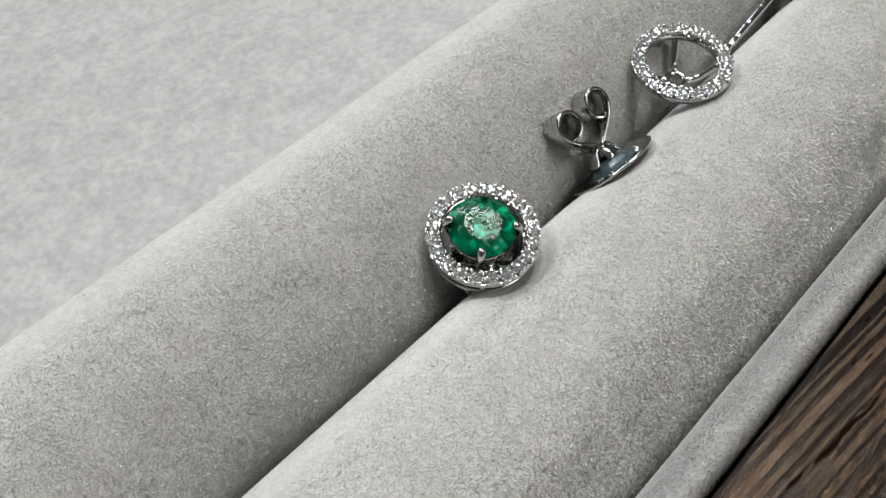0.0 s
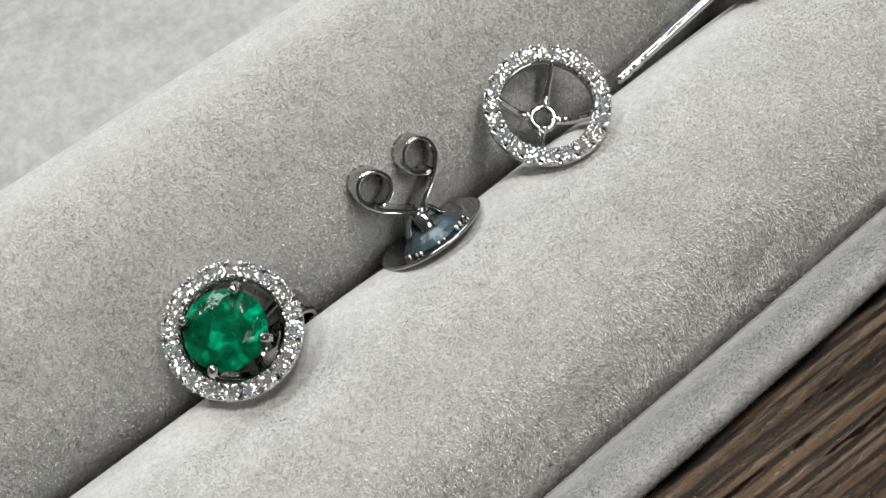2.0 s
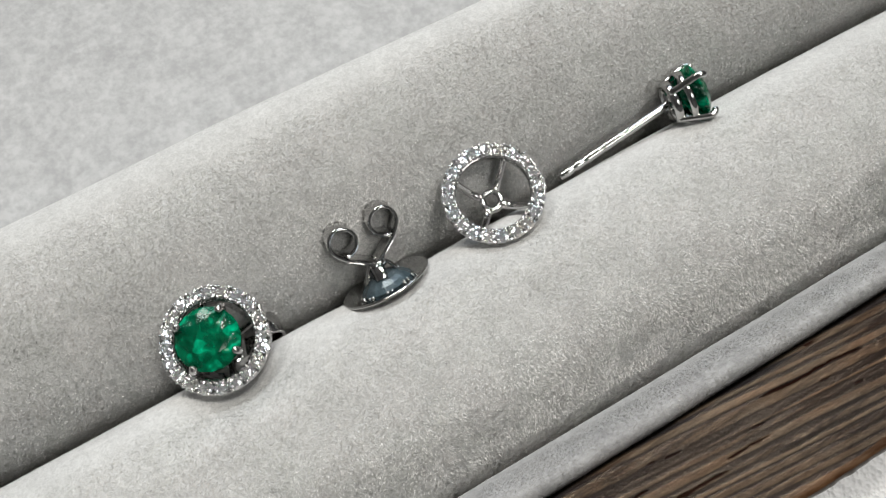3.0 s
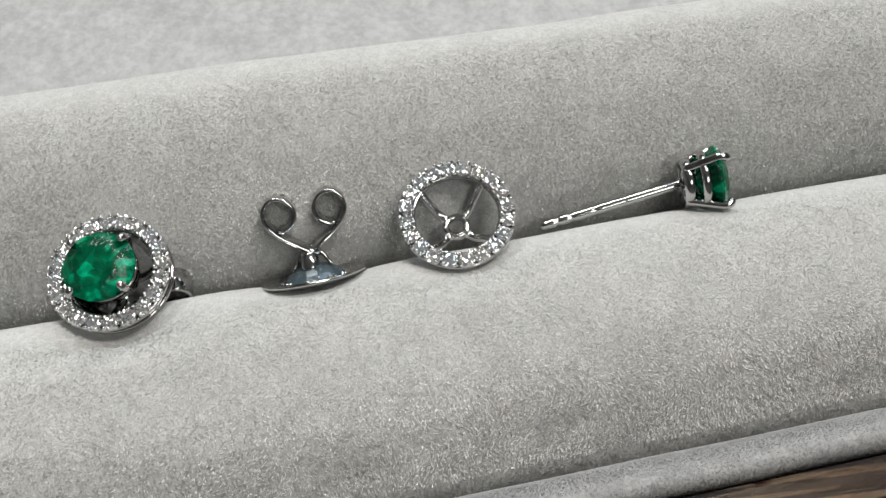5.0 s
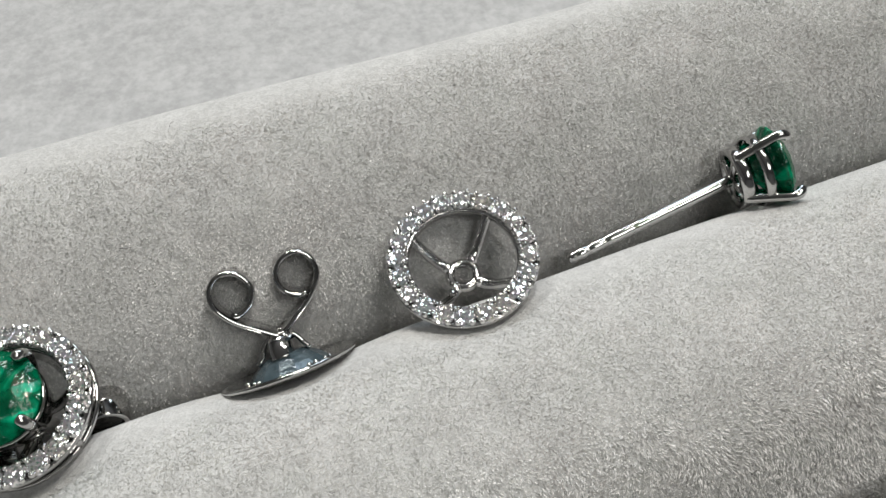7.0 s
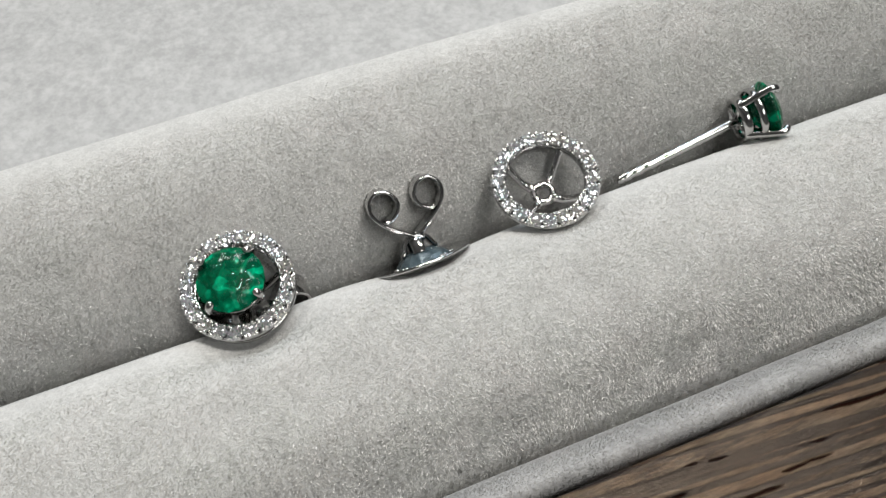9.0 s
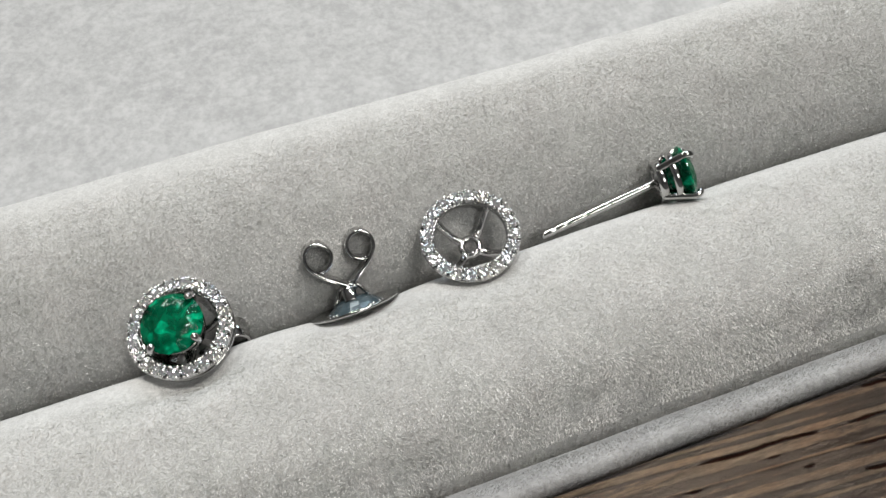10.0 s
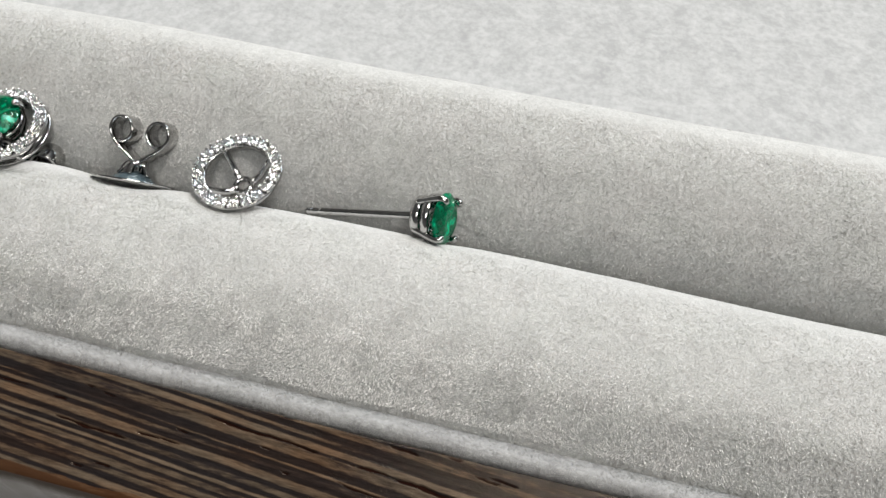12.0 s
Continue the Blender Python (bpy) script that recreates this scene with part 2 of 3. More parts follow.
VELVET = velvet("grey_velvet", (0.46, 0.461, 0.457), (0.61, 0.611, 0.605), relief=0.85)
PILE = fibre("velvet_fibre", (0.625, 0.626, 0.618), (0.735, 0.736, 0.727))
VELVET_RIM = velvet("rim_velvet", (0.29, 0.289, 0.293), (0.39, 0.389, 0.392), 0.3, 0.86, 0.7)
PILE_RIM = fibre("rim_fibre", (0.43, 0.428, 0.434), (0.53, 0.527, 0.532))
SHEEN_TIPS = bright_fibre()
VELVET_FLAT = velvet("pale_grey_velvet", (0.37, 0.374, 0.38), (0.475, 0.48, 0.486), 0.17, 0.88, 0.5)
# one metal in two tones: dim reflections put into GOLD, glints into BRIGHT
GOLD = metal("white_gold", (0.50, 0.495, 0.49), (0.60, 0.595, 0.585))
BRIGHT = metal("bright_white_gold", (0.84, 0.835, 0.825), (0.92, 0.915, 0.905))
EMERALD = emerald_stone()
DIAMOND = diamond_stone()
BLUE_DOME = plastic()
WOOD = dark_wood()
LEATHER = pebbled_white()
WALL = paint("wall_paint", (0.23, 0.23, 0.23))
CEILING = paint("ceiling_paint", (0.33, 0.33, 0.325))
FLOOR = paint("floor_grey", (0.16, 0.15, 0.14))


# ---- mesh helpers ----
def mesh_of(name, bm, mat, smooth=True):
    bmesh.ops.recalc_face_normals(bm, faces=bm.faces)
    me = bpy.data.meshes.new(name)
    bm.to_mesh(me)
    bm.free()
    me.materials.append(mat)
    if smooth:
        me.polygons.foreach_set("use_smooth", [True] * len(me.polygons))
    return me


def part(name, bm, mat, parent, label="", smooth=True):
    """One mesh object under a thing or a part, from a bmesh or a ready mesh."""
    me = bm if isinstance(bm, bpy.types.Mesh) else mesh_of(name, bm, mat, smooth)
    ob = new(name, me)
    if parent is not None:
        ob.parent = parent
    if label:
        ob["label"] = label
    return ob


def sheet(rows, closed=False):
    """A grid of rows of points; closed: each row runs round."""
    bm = bmesh.new()
    grid = [[bm.verts.new(p) for p in row] for row in rows]
    for a, b in zip(grid, grid[1:]):
        n = len(a)
        for i in range(n if closed else n - 1):
            j = (i + 1) % n
            bm.faces.new((a[i], a[j], b[j], b[i]))
    return bm


def spline(points, n):
    """n points on a Catmull-Rom curve through the points given."""
    pts = [Vector(p) for p in points]
    pts = [2 * pts[0] - pts[1]] + pts + [2 * pts[-1] - pts[-2]]
    out = []
    for k in range(n):
        s = k / (n - 1) * (len(pts) - 3)
        i = min(int(s), len(pts) - 4)
        u = s - i
        a, b, c, d = pts[i:i + 4]
        out.append(0.5 * ((2 * b) + (c - a) * u + (2 * a - 5 * b + 4 * c - d) * u * u + (3 * b - a - 3 * c + d) * u ** 3))
    return out


def tube(path, radius, sides=10, caps=True):
    """A round rod along a path; radius: a number, or one for each point."""
    pts = [Vector(p) for p in path]
    rad = radius if isinstance(radius, (list, tuple)) else [radius] * len(pts)
    rows, up = [], None
    for i, p in enumerate(pts):
        t = (pts[min(i + 1, len(pts) - 1)] - pts[max(i - 1, 0)]).normalized()
        if up is None:
            up = t.orthogonal().normalized()
        up = (up - t * up.dot(t)).normalized()
        side = t.cross(up)
        rows.append([p + rad[i] * (math.cos(h) * up + math.sin(h) * side) for h in (2 * math.pi * k / sides for k in range(sides))])
    bm = sheet(rows, True)
    if caps:
        bm.verts.ensure_lookup_table()
        bm.faces.new(bm.verts[:sides])
        bm.faces.new(bm.verts[-sides:])
    return bm


def lathe(profile, sides=64, loop=True):
    """A profile of (radius, height) turned round z; loop: the profile is closed."""
    rows = []
    for r, z in profile + (profile[:1] if loop else []):
        rows.append([Vector((r * math.cos(2 * math.pi * k / sides), r * math.sin(2 * math.pi * k / sides), z)) for k in range(sides)])
    bm = sheet(rows, True)
    if loop:
        bmesh.ops.remove_doubles(bm, verts=bm.verts, dist=1e-8)
    return bm


def ribbon(path, wide, width, thick):
    """A flat strip along a path, wide being the direction of its width."""
    pts = [Vector(p) for p in path]
    w = Vector(wide).normalized()
    rows = []
    for i, p in enumerate(pts):
        t = (pts[min(i + 1, len(pts) - 1)] - pts[max(i - 1, 0)]).normalized()
        n = t.cross(w).normalized()
        ring = []
        for a, b in ((-1, -0.6), (-0.9, -1), (0.9, -1), (1, -0.6), (1, 0.6), (0.9, 1), (-0.9, 1), (-1, 0.6)):
            ring.append(p + w * (a * width / 2) + n * (b * thick / 2))
        rows.append(ring)
    bm = sheet(rows, True)
    bm.verts.ensure_lookup_table()
    bm.faces.new(bm.verts[:8])
    bm.faces.new(bm.verts[-8:])
    return bm


def brilliant(r, crown=0.16, depth=0.43, table=0.57, n=8):
    """A round brilliant cut stone, its girdle at z = 0, in facets."""
    bm = bmesh.new()
    ring = lambda rr, z, count, off: [bm.verts.new((rr * math.cos(2 * math.pi * (k + off) / count), rr * math.sin(2 * math.pi * (k + off) / count), z)) for k in range(count)]
    top = ring(table * r, 2 * crown * r, n, 0.0)
    mid = ring(0.80 * r, 1.25 * crown * r, n, 0.5)
    gir = ring(r, 0.03 * r, 2 * n, 0.0)
    low = ring(r, -0.03 * r, 2 * n, 0.0)
    pav = ring(0.45 * r, -1.1 * depth * r, n, 0.5)
    tip = bm.verts.new((0, 0, -2 * depth * r))
    bm.faces.new(top)
    for k in range(n):
        k1 = (k + 1) % n
        bm.faces.new((top[k], top[k1], mid[k]))
        bm.faces.new((top[k], mid[k - 1], gir[2 * k], mid[k]))
        bm.faces.new((mid[k], gir[2 * k], gir[2 * k + 1]))
        bm.faces.new((mid[k], gir[2 * k + 1], gir[(2 * k + 2) % (2 * n)]))
        bm.faces.new((pav[k], low[2 * k + 1], low[2 * k]))
        bm.faces.new((pav[k], low[(2 * k + 2) % (2 * n)], low[2 * k + 1]))
        bm.faces.new((tip, pav[k], low[2 * k], pav[k - 1]))
    for k in range(2 * n):
        k1 = (k + 1) % (2 * n)
        bm.faces.new((gir[k], gir[k1], low[k1], low[k]))
    return bm


def ball(r):
    bm = bmesh.new()
    bmesh.ops.create_icosphere(bm, subdivisions=2, radius=r)
    return bm


def block(x0, y0, z0, x1, y1, z1, edge=0.0, steps=3):
    bm = bmesh.new()
    bmesh.ops.create_cube(bm, size=1.0)
    bmesh.ops.scale(bm, vec=(x1 - x0, y1 - y0, z1 - z0), verts=bm.verts)
    bmesh.ops.translate(bm, vec=((x0 + x1) / 2, (y0 + y1) / 2, (z0 + z1) / 2), verts=bm.verts)
    if edge:
        bmesh.ops.bevel(bm, geom=bm.edges[:], offset=edge, segments=steps, affect="EDGES", profile=0.5)
    return bm


def thing(name, label, category, group="", at=None):
    ob = new(name)
    ob.empty_display_size = 0.005
    if at is not None:
        ob.matrix_world = at
    return tagged(ob, label, category, group)


def frame_of(origin, z_axis, x_hint=(1, 0, 0)):
    """A pose with its own z along z_axis and x near x_hint."""
    z = Vector(z_axis).normalized()
    x = Vector(x_hint)
    x = (x - z * x.dot(z)).normalized()
    y = z.cross(x)
    m = Matrix((x, y, z)).transposed().to_4x4()
    m.translation = origin
    return m


# ---- an unseen room added round the table; its greys shape the reflections ----
def wall(name, bm, mat, label):
    return tagged(part(name, bm, mat, None, smooth=False), label, "wall", kind="structure")


wall("floor", block(-2.5, -2.5, -0.80, 2.5, 2.5, -0.75), FLOOR, "plain dark grey floor, unseen, added to close the room").data
wall("ceiling", block(-2.5, -2.5, 2.10, 2.5, 2.5, 2.15), CEILING, "plain grey ceiling, unseen, added to close the room")
wall("wall_north", block(-2.5, 2.5, -0.80, 2.5, 2.6, 2.15), WALL, "plain grey wall, unseen, added to close the room")
wall("wall_south", block(-2.5, -2.6, -0.80, 2.5, -2.5, 2.15), WALL, "plain grey wall, unseen, added to close the room")
wall("wall_east", block(2.5, -2.6, -0.80, 2.6, 2.6, 2.15), WALL, "plain grey wall, unseen, added to close the room")
wall("wall_west", block(-2.6, -2.6, -0.80, -2.5, 2.6, 2.15), WALL, "plain grey wall, unseen, added to close the room")

table = thing("table", "white pebbled leatherette covered table top under the tray", "table")
part("table_top", block(-0.55, -0.40, -0.03, 0.75, 0.60, 0.0, 0.004), LEATHER, table)
for lx, ly in ((-0.5, -0.35), (0.7, -0.35), (-0.5, 0.55), (0.7, 0.55)):
    part("leg", block(lx - 0.025, ly - 0.025, -0.75, lx + 0.025, ly + 0.025, -0.03, 0.003), WALL, table)

# ---- velvet tray ----
X0, X1 = -9.0, 17.0


def lump(x, y, s):
    return noise.noise(Vector((x * s, y * s, 3.7)))


FRONT = [(0.335, -1.2), (0.335, -0.62), (0.36, -0.46), (0.42, -0.34), (0.52, -0.23), (0.65, -0.095), (0.82, 0.05), (1.0, 0.145), (1.3, 0.215), (1.6, 0.25), (1.85, 0.255),
         (2.10, 0.19), (2.32, 0.06), (2.49, -0.11), (2.60, -0.37), (2.66, -0.8), (2.67, -1.3)]
BACK = [(2.78, -1.3), (2.755, -0.82), (2.795, -0.48), (2.91, -0.23), (3.06, -0.03), (3.26, 0.13), (3.46, 0.25), (3.66, 0.345), (3.90, 0.42),
        (4.15, 0.46), (4.38, 0.455), (4.55, 0.40), (4.70, 0.27), (4.80, 0.05), (4.87, -0.3), (4.90, -1.55)]
# where the jewels press the front roll down: x, y, half-width along and across, depth
DENTS = [(0.05, 2.24, 0.75, 0.20, 0.06), (-0.18, 2.22, 0.46, 0.26, 0.20), (1.55, 2.46, 0.50, 0.22, 0.17), (2.90, 2.22, 0.44, 0.20, 0.10), (5.42, 2.50, 0.30, 0.16, 0.05)]
# where the clasp's scrolls press into the back roll
BACK_DENTS = [(1.55, 3.02, 0.46, 0.22, 0.05), (2.92, 2.98, 0.40, 0.16, 0.05)]


def edge_shift(x):
    """How far the groove's front lip stands forward or back along the roll."""
    s = min(max((x - 2.6) / 2.6, 0.0), 1.0)
    far = min(max((x - 6.5) / 3.0, 0.0), 1.0)
    return 0.03 * s * s * (3 - 2 * s) - 0.05 * far


def roll_grid(profile, front, nx=420, ny=120):
    line = spline([(0, y, z) for y, z in profile], ny)
    rows = []
    for i in range(nx + 1):
        x = X0 + (X1 - X0) * i / nx
        row = []
        for k, p in enumerate(line):
            y, z = p.y, p.z
            if front:
                w = min(max((y - 1.6) / 0.6, 0), 1)
                y += edge_shift(x) * w
                for dx, dy, sx, sy, d in DENTS:
                    z -= d * math.exp(-((x - dx) / sx) ** 2 - ((y - dy) / sy) ** 2)
            else:
                y += 0.06 * min(max((y - 4.0) / 0.5, 0), 1) * min(max((4.0 - x) / 3.0, 0), 1)
                for dx, dy, sx, sy, d in BACK_DENTS:
                    z -= d * math.exp(-((x - dx) / sx) ** 2 - ((y - dy) / sy) ** 2)
            z += 0.018 * lump(x, y, 0.55) + 0.008 * lump(x + 9, y, 1.7)
            y += 0.010 * lump(x + 30, y, 0.8)
            row.append(splace(x, y, z))
        rows.append(row)
    return rows


def waves(x, y, seed, size, count=14):
    """A smooth random field about -1 to 1, with features of that size in cm."""
    rng = np.random.default_rng(seed)
    out = np.zeros_like(x)
    for _ in range(count):
        a, p = rng.uniform(0, 2 * np.pi, 2)
        k = 2 * np.pi / size * rng.uniform(0.5, 1.5)
        out += np.sin(k * (x * np.cos(a) + y * np.sin(a)) + p)
    return out / np.sqrt(count)


def pile_mesh(name, grid, count, x_range, rows_used, length, seed, mat, ruffle=0.0, spread=None):
    """Short fibres standing on a grid of points, joined into one mesh; spread: where along x they gather, and how widely."""
    rng = np.random.default_rng(seed)
    g = np.array([[tuple(p) for p in row] for row in grid])
    nx, ny = g.shape[:2]
    x = rng.uniform(x_range[0], x_range[1], count) if spread is None else np.clip(rng.normal(spread[0], spread[1], count), x_range[0], x_range[1])
    step = np.linalg.norm(np.diff(g[nx // 2, rows_used[0]:rows_used[1]], axis=0), axis=1)
    arc = np.concatenate([[0], np.cumsum(step)])
    v = rows_used[0] + np.interp(rng.uniform(0, arc[-1], count), arc, np.arange(len(arc)))
    u = (x - X0) / (X1 - X0) * (nx - 1)
    i, k = np.clip(u.astype(int), 0, nx - 2), np.clip(v.astype(int), 0, ny - 2)
    fu, fv = (u - i)[:, None], (v - k)[:, None]
    a, b, c, d = g[i, k], g[i + 1, k], g[i, k + 1], g[i + 1, k + 1]
    p = (a * (1 - fu) + b * fu) * (1 - fv) + (c * (1 - fu) + d * fu) * fv
    along, across = b - a, c - a
    along /= np.linalg.norm(along, axis=1)[:, None]
    across /= np.linalg.norm(across, axis=1)[:, None]
    n = np.cross(along, across)
    n /= np.linalg.norm(n, axis=1)[:, None]
    s = np.interp(v, np.arange(rows_used[0], rows_used[0] + len(arc)), arc) * 100
    turn = -1.2 + 1.3 * waves(x, s, seed + 1, 1.6) + 0.8 * waves(x, s, seed + 2, 0.35)
    lean = 0.75 + 0.25 * waves(x, s, seed + 3, 0.8)
    way = n * 0.7 + lean[:, None] * (along * np.cos(turn)[:, None] + across * np.sin(turn)[:, None]) + rng.normal(0, 0.30, (count, 3))
    way /= np.linalg.norm(way, axis=1)[:, None]
    # tufts lie this way and that; more so low on the front slope
    low = np.clip((0.0135 - p[:, 1]) / 0.004, 0, 1)
    tuft = (0.16 + 0.18 * ruffle * np.clip((0.0135 - p[:, 1]) / 0.005, 0, 1))[:, None]
    t1, t2 = waves(x, s, seed + 4, 0.055, 40), waves(x, s, seed + 5, 0.055, 40)
    b1, b2 = waves(x, s, seed + 6, 0.9, 20), waves(x, s, seed + 7, 0.7, 20)
    m1, m2 = waves(x, s, seed + 8, 0.20, 30), waves(x, s, seed + 9, 0.20, 30)
    clump = (0.05 + 0.16 * low * (ruffle > 0))[:, None]
    lie = n * np.sign(n[:, 2:3] + 1e-9)
    lie = lie + along * (tuft * t1[:, None] + 0.11 * b1[:, None]) + across * (tuft * t2[:, None] + 0.12 * b2[:, None]) + clump * (along * m1[:, None] + across * m2[:, None])
    side = np.cross(way, rng.normal(0, 1, (count, 3)))
    side /= np.linalg.norm(side, axis=1)[:, None]
    reach = (length * rng.uniform(0.55, 1.25, count) * (1 + ruffle * low * np.clip(1.0 + 1.2 * t1, 0, 3)))[:, None]
    reach = reach * np.clip((rows_used[1] - v) / 9, 0.05, 1)[:, None]
    half = (rng.uniform(0.024, 0.048, count) * 0.001)[:, None]
    co = np.stack([p - side * half, p + side * half, p + way * reach], 1).reshape(-1, 3)
    me = bpy.data.meshes.new(name)
    me.vertices.add(3 * count)
    me.vertices.foreach_set("co", co.ravel())
    me.loops.add(3 * count)
    me.loops.foreach_set("vertex_index", np.arange(3 * count))
    me.polygons.add(count)
    me.polygons.foreach_set("loop_start", np.arange(0, 3 * count, 3))
    lay = me.attributes.new("cloth_normal", "FLOAT_VECTOR", "POINT")
    lay.data.foreach_set("vector", np.repeat(lie, 3, axis=0).ravel())
    me.update()
    me.materials.append(mat)
    return me


pad = thing("ring_pad", "pale grey velvet ring pad with two soft rolls and a groove", "display pad")
front_grid, back_grid = roll_grid(FRONT, True), roll_grid(BACK, False)
for grid, count, used, seed in ((front_grid, 400000, (15, 90), 11), (back_grid, 320000, (4, 80), 21)):
    roll = part("roll", sheet(grid), VELVET, pad)
    tagged(part("velvet_nap", pile_mesh("velvet_nap", grid, count, (-4.6, 11.0), used, 0.00013 if seed == 11 else 0.00020, seed, PILE, 0.4 if seed == 11 else 0.0), PILE, roll), kind="stuff")
front_roll = next(c for c in pad.children if c.name == "roll")
tagged(part("velvet_nap", pile_mesh("velvet_nap", front_grid, 75000, (-4.0, 11.0), (28, 64), 0.00024, 41, SHEEN_TIPS, 0.2, (5.2, 2.7)), SHEEN_TIPS, front_roll), kind="stuff")
# pale tufts scattered over the back roll, and nap ruffled up where the clasp was pushed in
back_roll = next(c for c in pad.children if c.name == "roll.001")
tagged(part("velvet_nap", pile_mesh("velvet_nap", back_grid, 9000, (-4.0, 11.0), (24, 54), 0.00022, 51, SHEEN_TIPS, 0.0, (1.55, 0.5)), SHEEN_TIPS, back_roll), kind="stuff")
tagged(part("velvet_nap", pile_mesh("velvet_nap", back_grid, 26000, (-4.0, 9.0), (10, 60), 0.00021, 61, SHEEN_TIPS, 0.0), SHEEN_TIPS, back_roll), kind="stuff")
part("backing", block(X0 * CM, 0.50 * CM, 0.12 * CM, X1 * CM, 4.9 * CM, 0.30 * CM), VELVET, pad, smooth=False)

tray = thing("tray", "pale grey velvet covered tray with a raised front rim", "tray")
rim_profile = [(0.04, -1.6), (0.03, -0.2), (-0.02, 0.10), (-0.03, 0.17), (-0.015, 0.235), (0.025, 0.29), (0.085, 0.31), (0.145, 0.285), (0.213, 0.21), (0.275, 0.10), (0.325, -0.05), (0.35, -0.3), (0.35, -1.6)]


def rim_grid():
    line = spline([(0, y, z) for y, z in rim_profile], 60)
    return [[splace(x, p.y + 0.008 * lump(x, p.y, 1.1), p.z + 0.012 * lump(x + 5, p.y, 0.9)) for p in line] for x in (X0 + (X1 - X0) * i / 300 for i in range(301))]


grid = rim_grid()
rim = part("rim", sheet(grid), VELVET_RIM, tray, "flat blue-grey velvet edging")
tagged(part("velvet_nap", pile_mesh("velvet_nap", grid, 90000, (-2.0, 11.0), (8, 50), 0.00015, 31, PILE_RIM), PILE_RIM, rim), kind="stuff")
part("tray_floor", block(X0 * CM, -0.02 * CM, 0.02 * CM, X1 * CM, 4.9 * CM, 0.11 * CM), VELVET, tray, smooth=False)

liner = thing("velvet_liner", "flat pale grey velvet liner lying behind the ring pad", "velvet liner")


def liner_mesh():
    rows = []
    for i in range(201):
        x = -22 + 54 * i / 200
        rows.append([place(x, y, -1.6 + 0.02 * lump(x, y, 0.35)) for y in (4.95 + 38 * k / 140 for k in range(141))])
    bm = sheet(rows)
    return bm


part("cloth", liner_mesh(), VELVET_FLAT, liner)
part("board", block(-0.22, 0.0495, 0.0002, 0.32, 0.43, 0.0005), VELVET_FLAT, liner, smooth=False)

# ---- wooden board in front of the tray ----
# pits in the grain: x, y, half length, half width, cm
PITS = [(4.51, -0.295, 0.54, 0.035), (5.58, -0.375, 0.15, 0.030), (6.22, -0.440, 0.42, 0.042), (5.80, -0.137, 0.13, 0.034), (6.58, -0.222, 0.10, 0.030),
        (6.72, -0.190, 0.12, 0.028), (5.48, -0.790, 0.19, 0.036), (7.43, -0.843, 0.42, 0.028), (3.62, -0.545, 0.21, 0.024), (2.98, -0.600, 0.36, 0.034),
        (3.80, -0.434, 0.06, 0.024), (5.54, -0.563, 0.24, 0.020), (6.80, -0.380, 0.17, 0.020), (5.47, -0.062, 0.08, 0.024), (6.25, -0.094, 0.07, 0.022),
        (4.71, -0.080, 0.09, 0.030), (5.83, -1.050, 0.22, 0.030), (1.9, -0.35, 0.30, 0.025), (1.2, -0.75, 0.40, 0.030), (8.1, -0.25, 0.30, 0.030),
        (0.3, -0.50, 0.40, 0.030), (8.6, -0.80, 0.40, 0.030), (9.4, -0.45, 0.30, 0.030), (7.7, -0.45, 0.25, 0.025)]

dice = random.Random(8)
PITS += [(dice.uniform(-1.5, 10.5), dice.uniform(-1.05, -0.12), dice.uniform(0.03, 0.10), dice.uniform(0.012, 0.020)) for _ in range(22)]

# pale bands of the grain: place across it at x = 3, half width, cm
BANDS = [(0.520, 0.025), (0.405, 0.030), (0.300, 0.020), (0.185, 0.034), (0.070, 0.030), (-0.035, 0.016), (-0.115, 0.028), (-0.215, 0.046), (-0.343, 0.009),
         (-0.402, 0.019), (-0.500, 0.034), (-0.600, 0.024), (-0.680, 0.014), (-0.745, 0.026), (-0.830, 0.030), (-0.905, 0.026), (-1.010, 0.030)]
BANDS += [(-1.09 - 0.083 * k + dice.uniform(-0.02, 0.02), dice.uniform(0.012, 0.032)) for k in range(9)]
SLANT = 0.085      # how the grain runs askew to the tray


def band_at(x, y):
    """How pale the early wood is at a place on the board, 0 to 1."""
    w = y + SLANT * (x - 3.0) + 0.016 * lump(x, 2.0, 0.35) + 0.008 * lump(x, y * 5, 0.9) + 0.005 * lump(x, y * 12, 2.6)
    best = 0.0
    for at, half in BANDS:
        if abs(w - at) < half + 0.03:
            best = max(best, min(1.0, max(0.0, (half + 0.012 - abs(w - at)) / 0.020)) * (0.72 + 0.5 * lump(x * 0.5, at * 20, 1.0)))
    return best


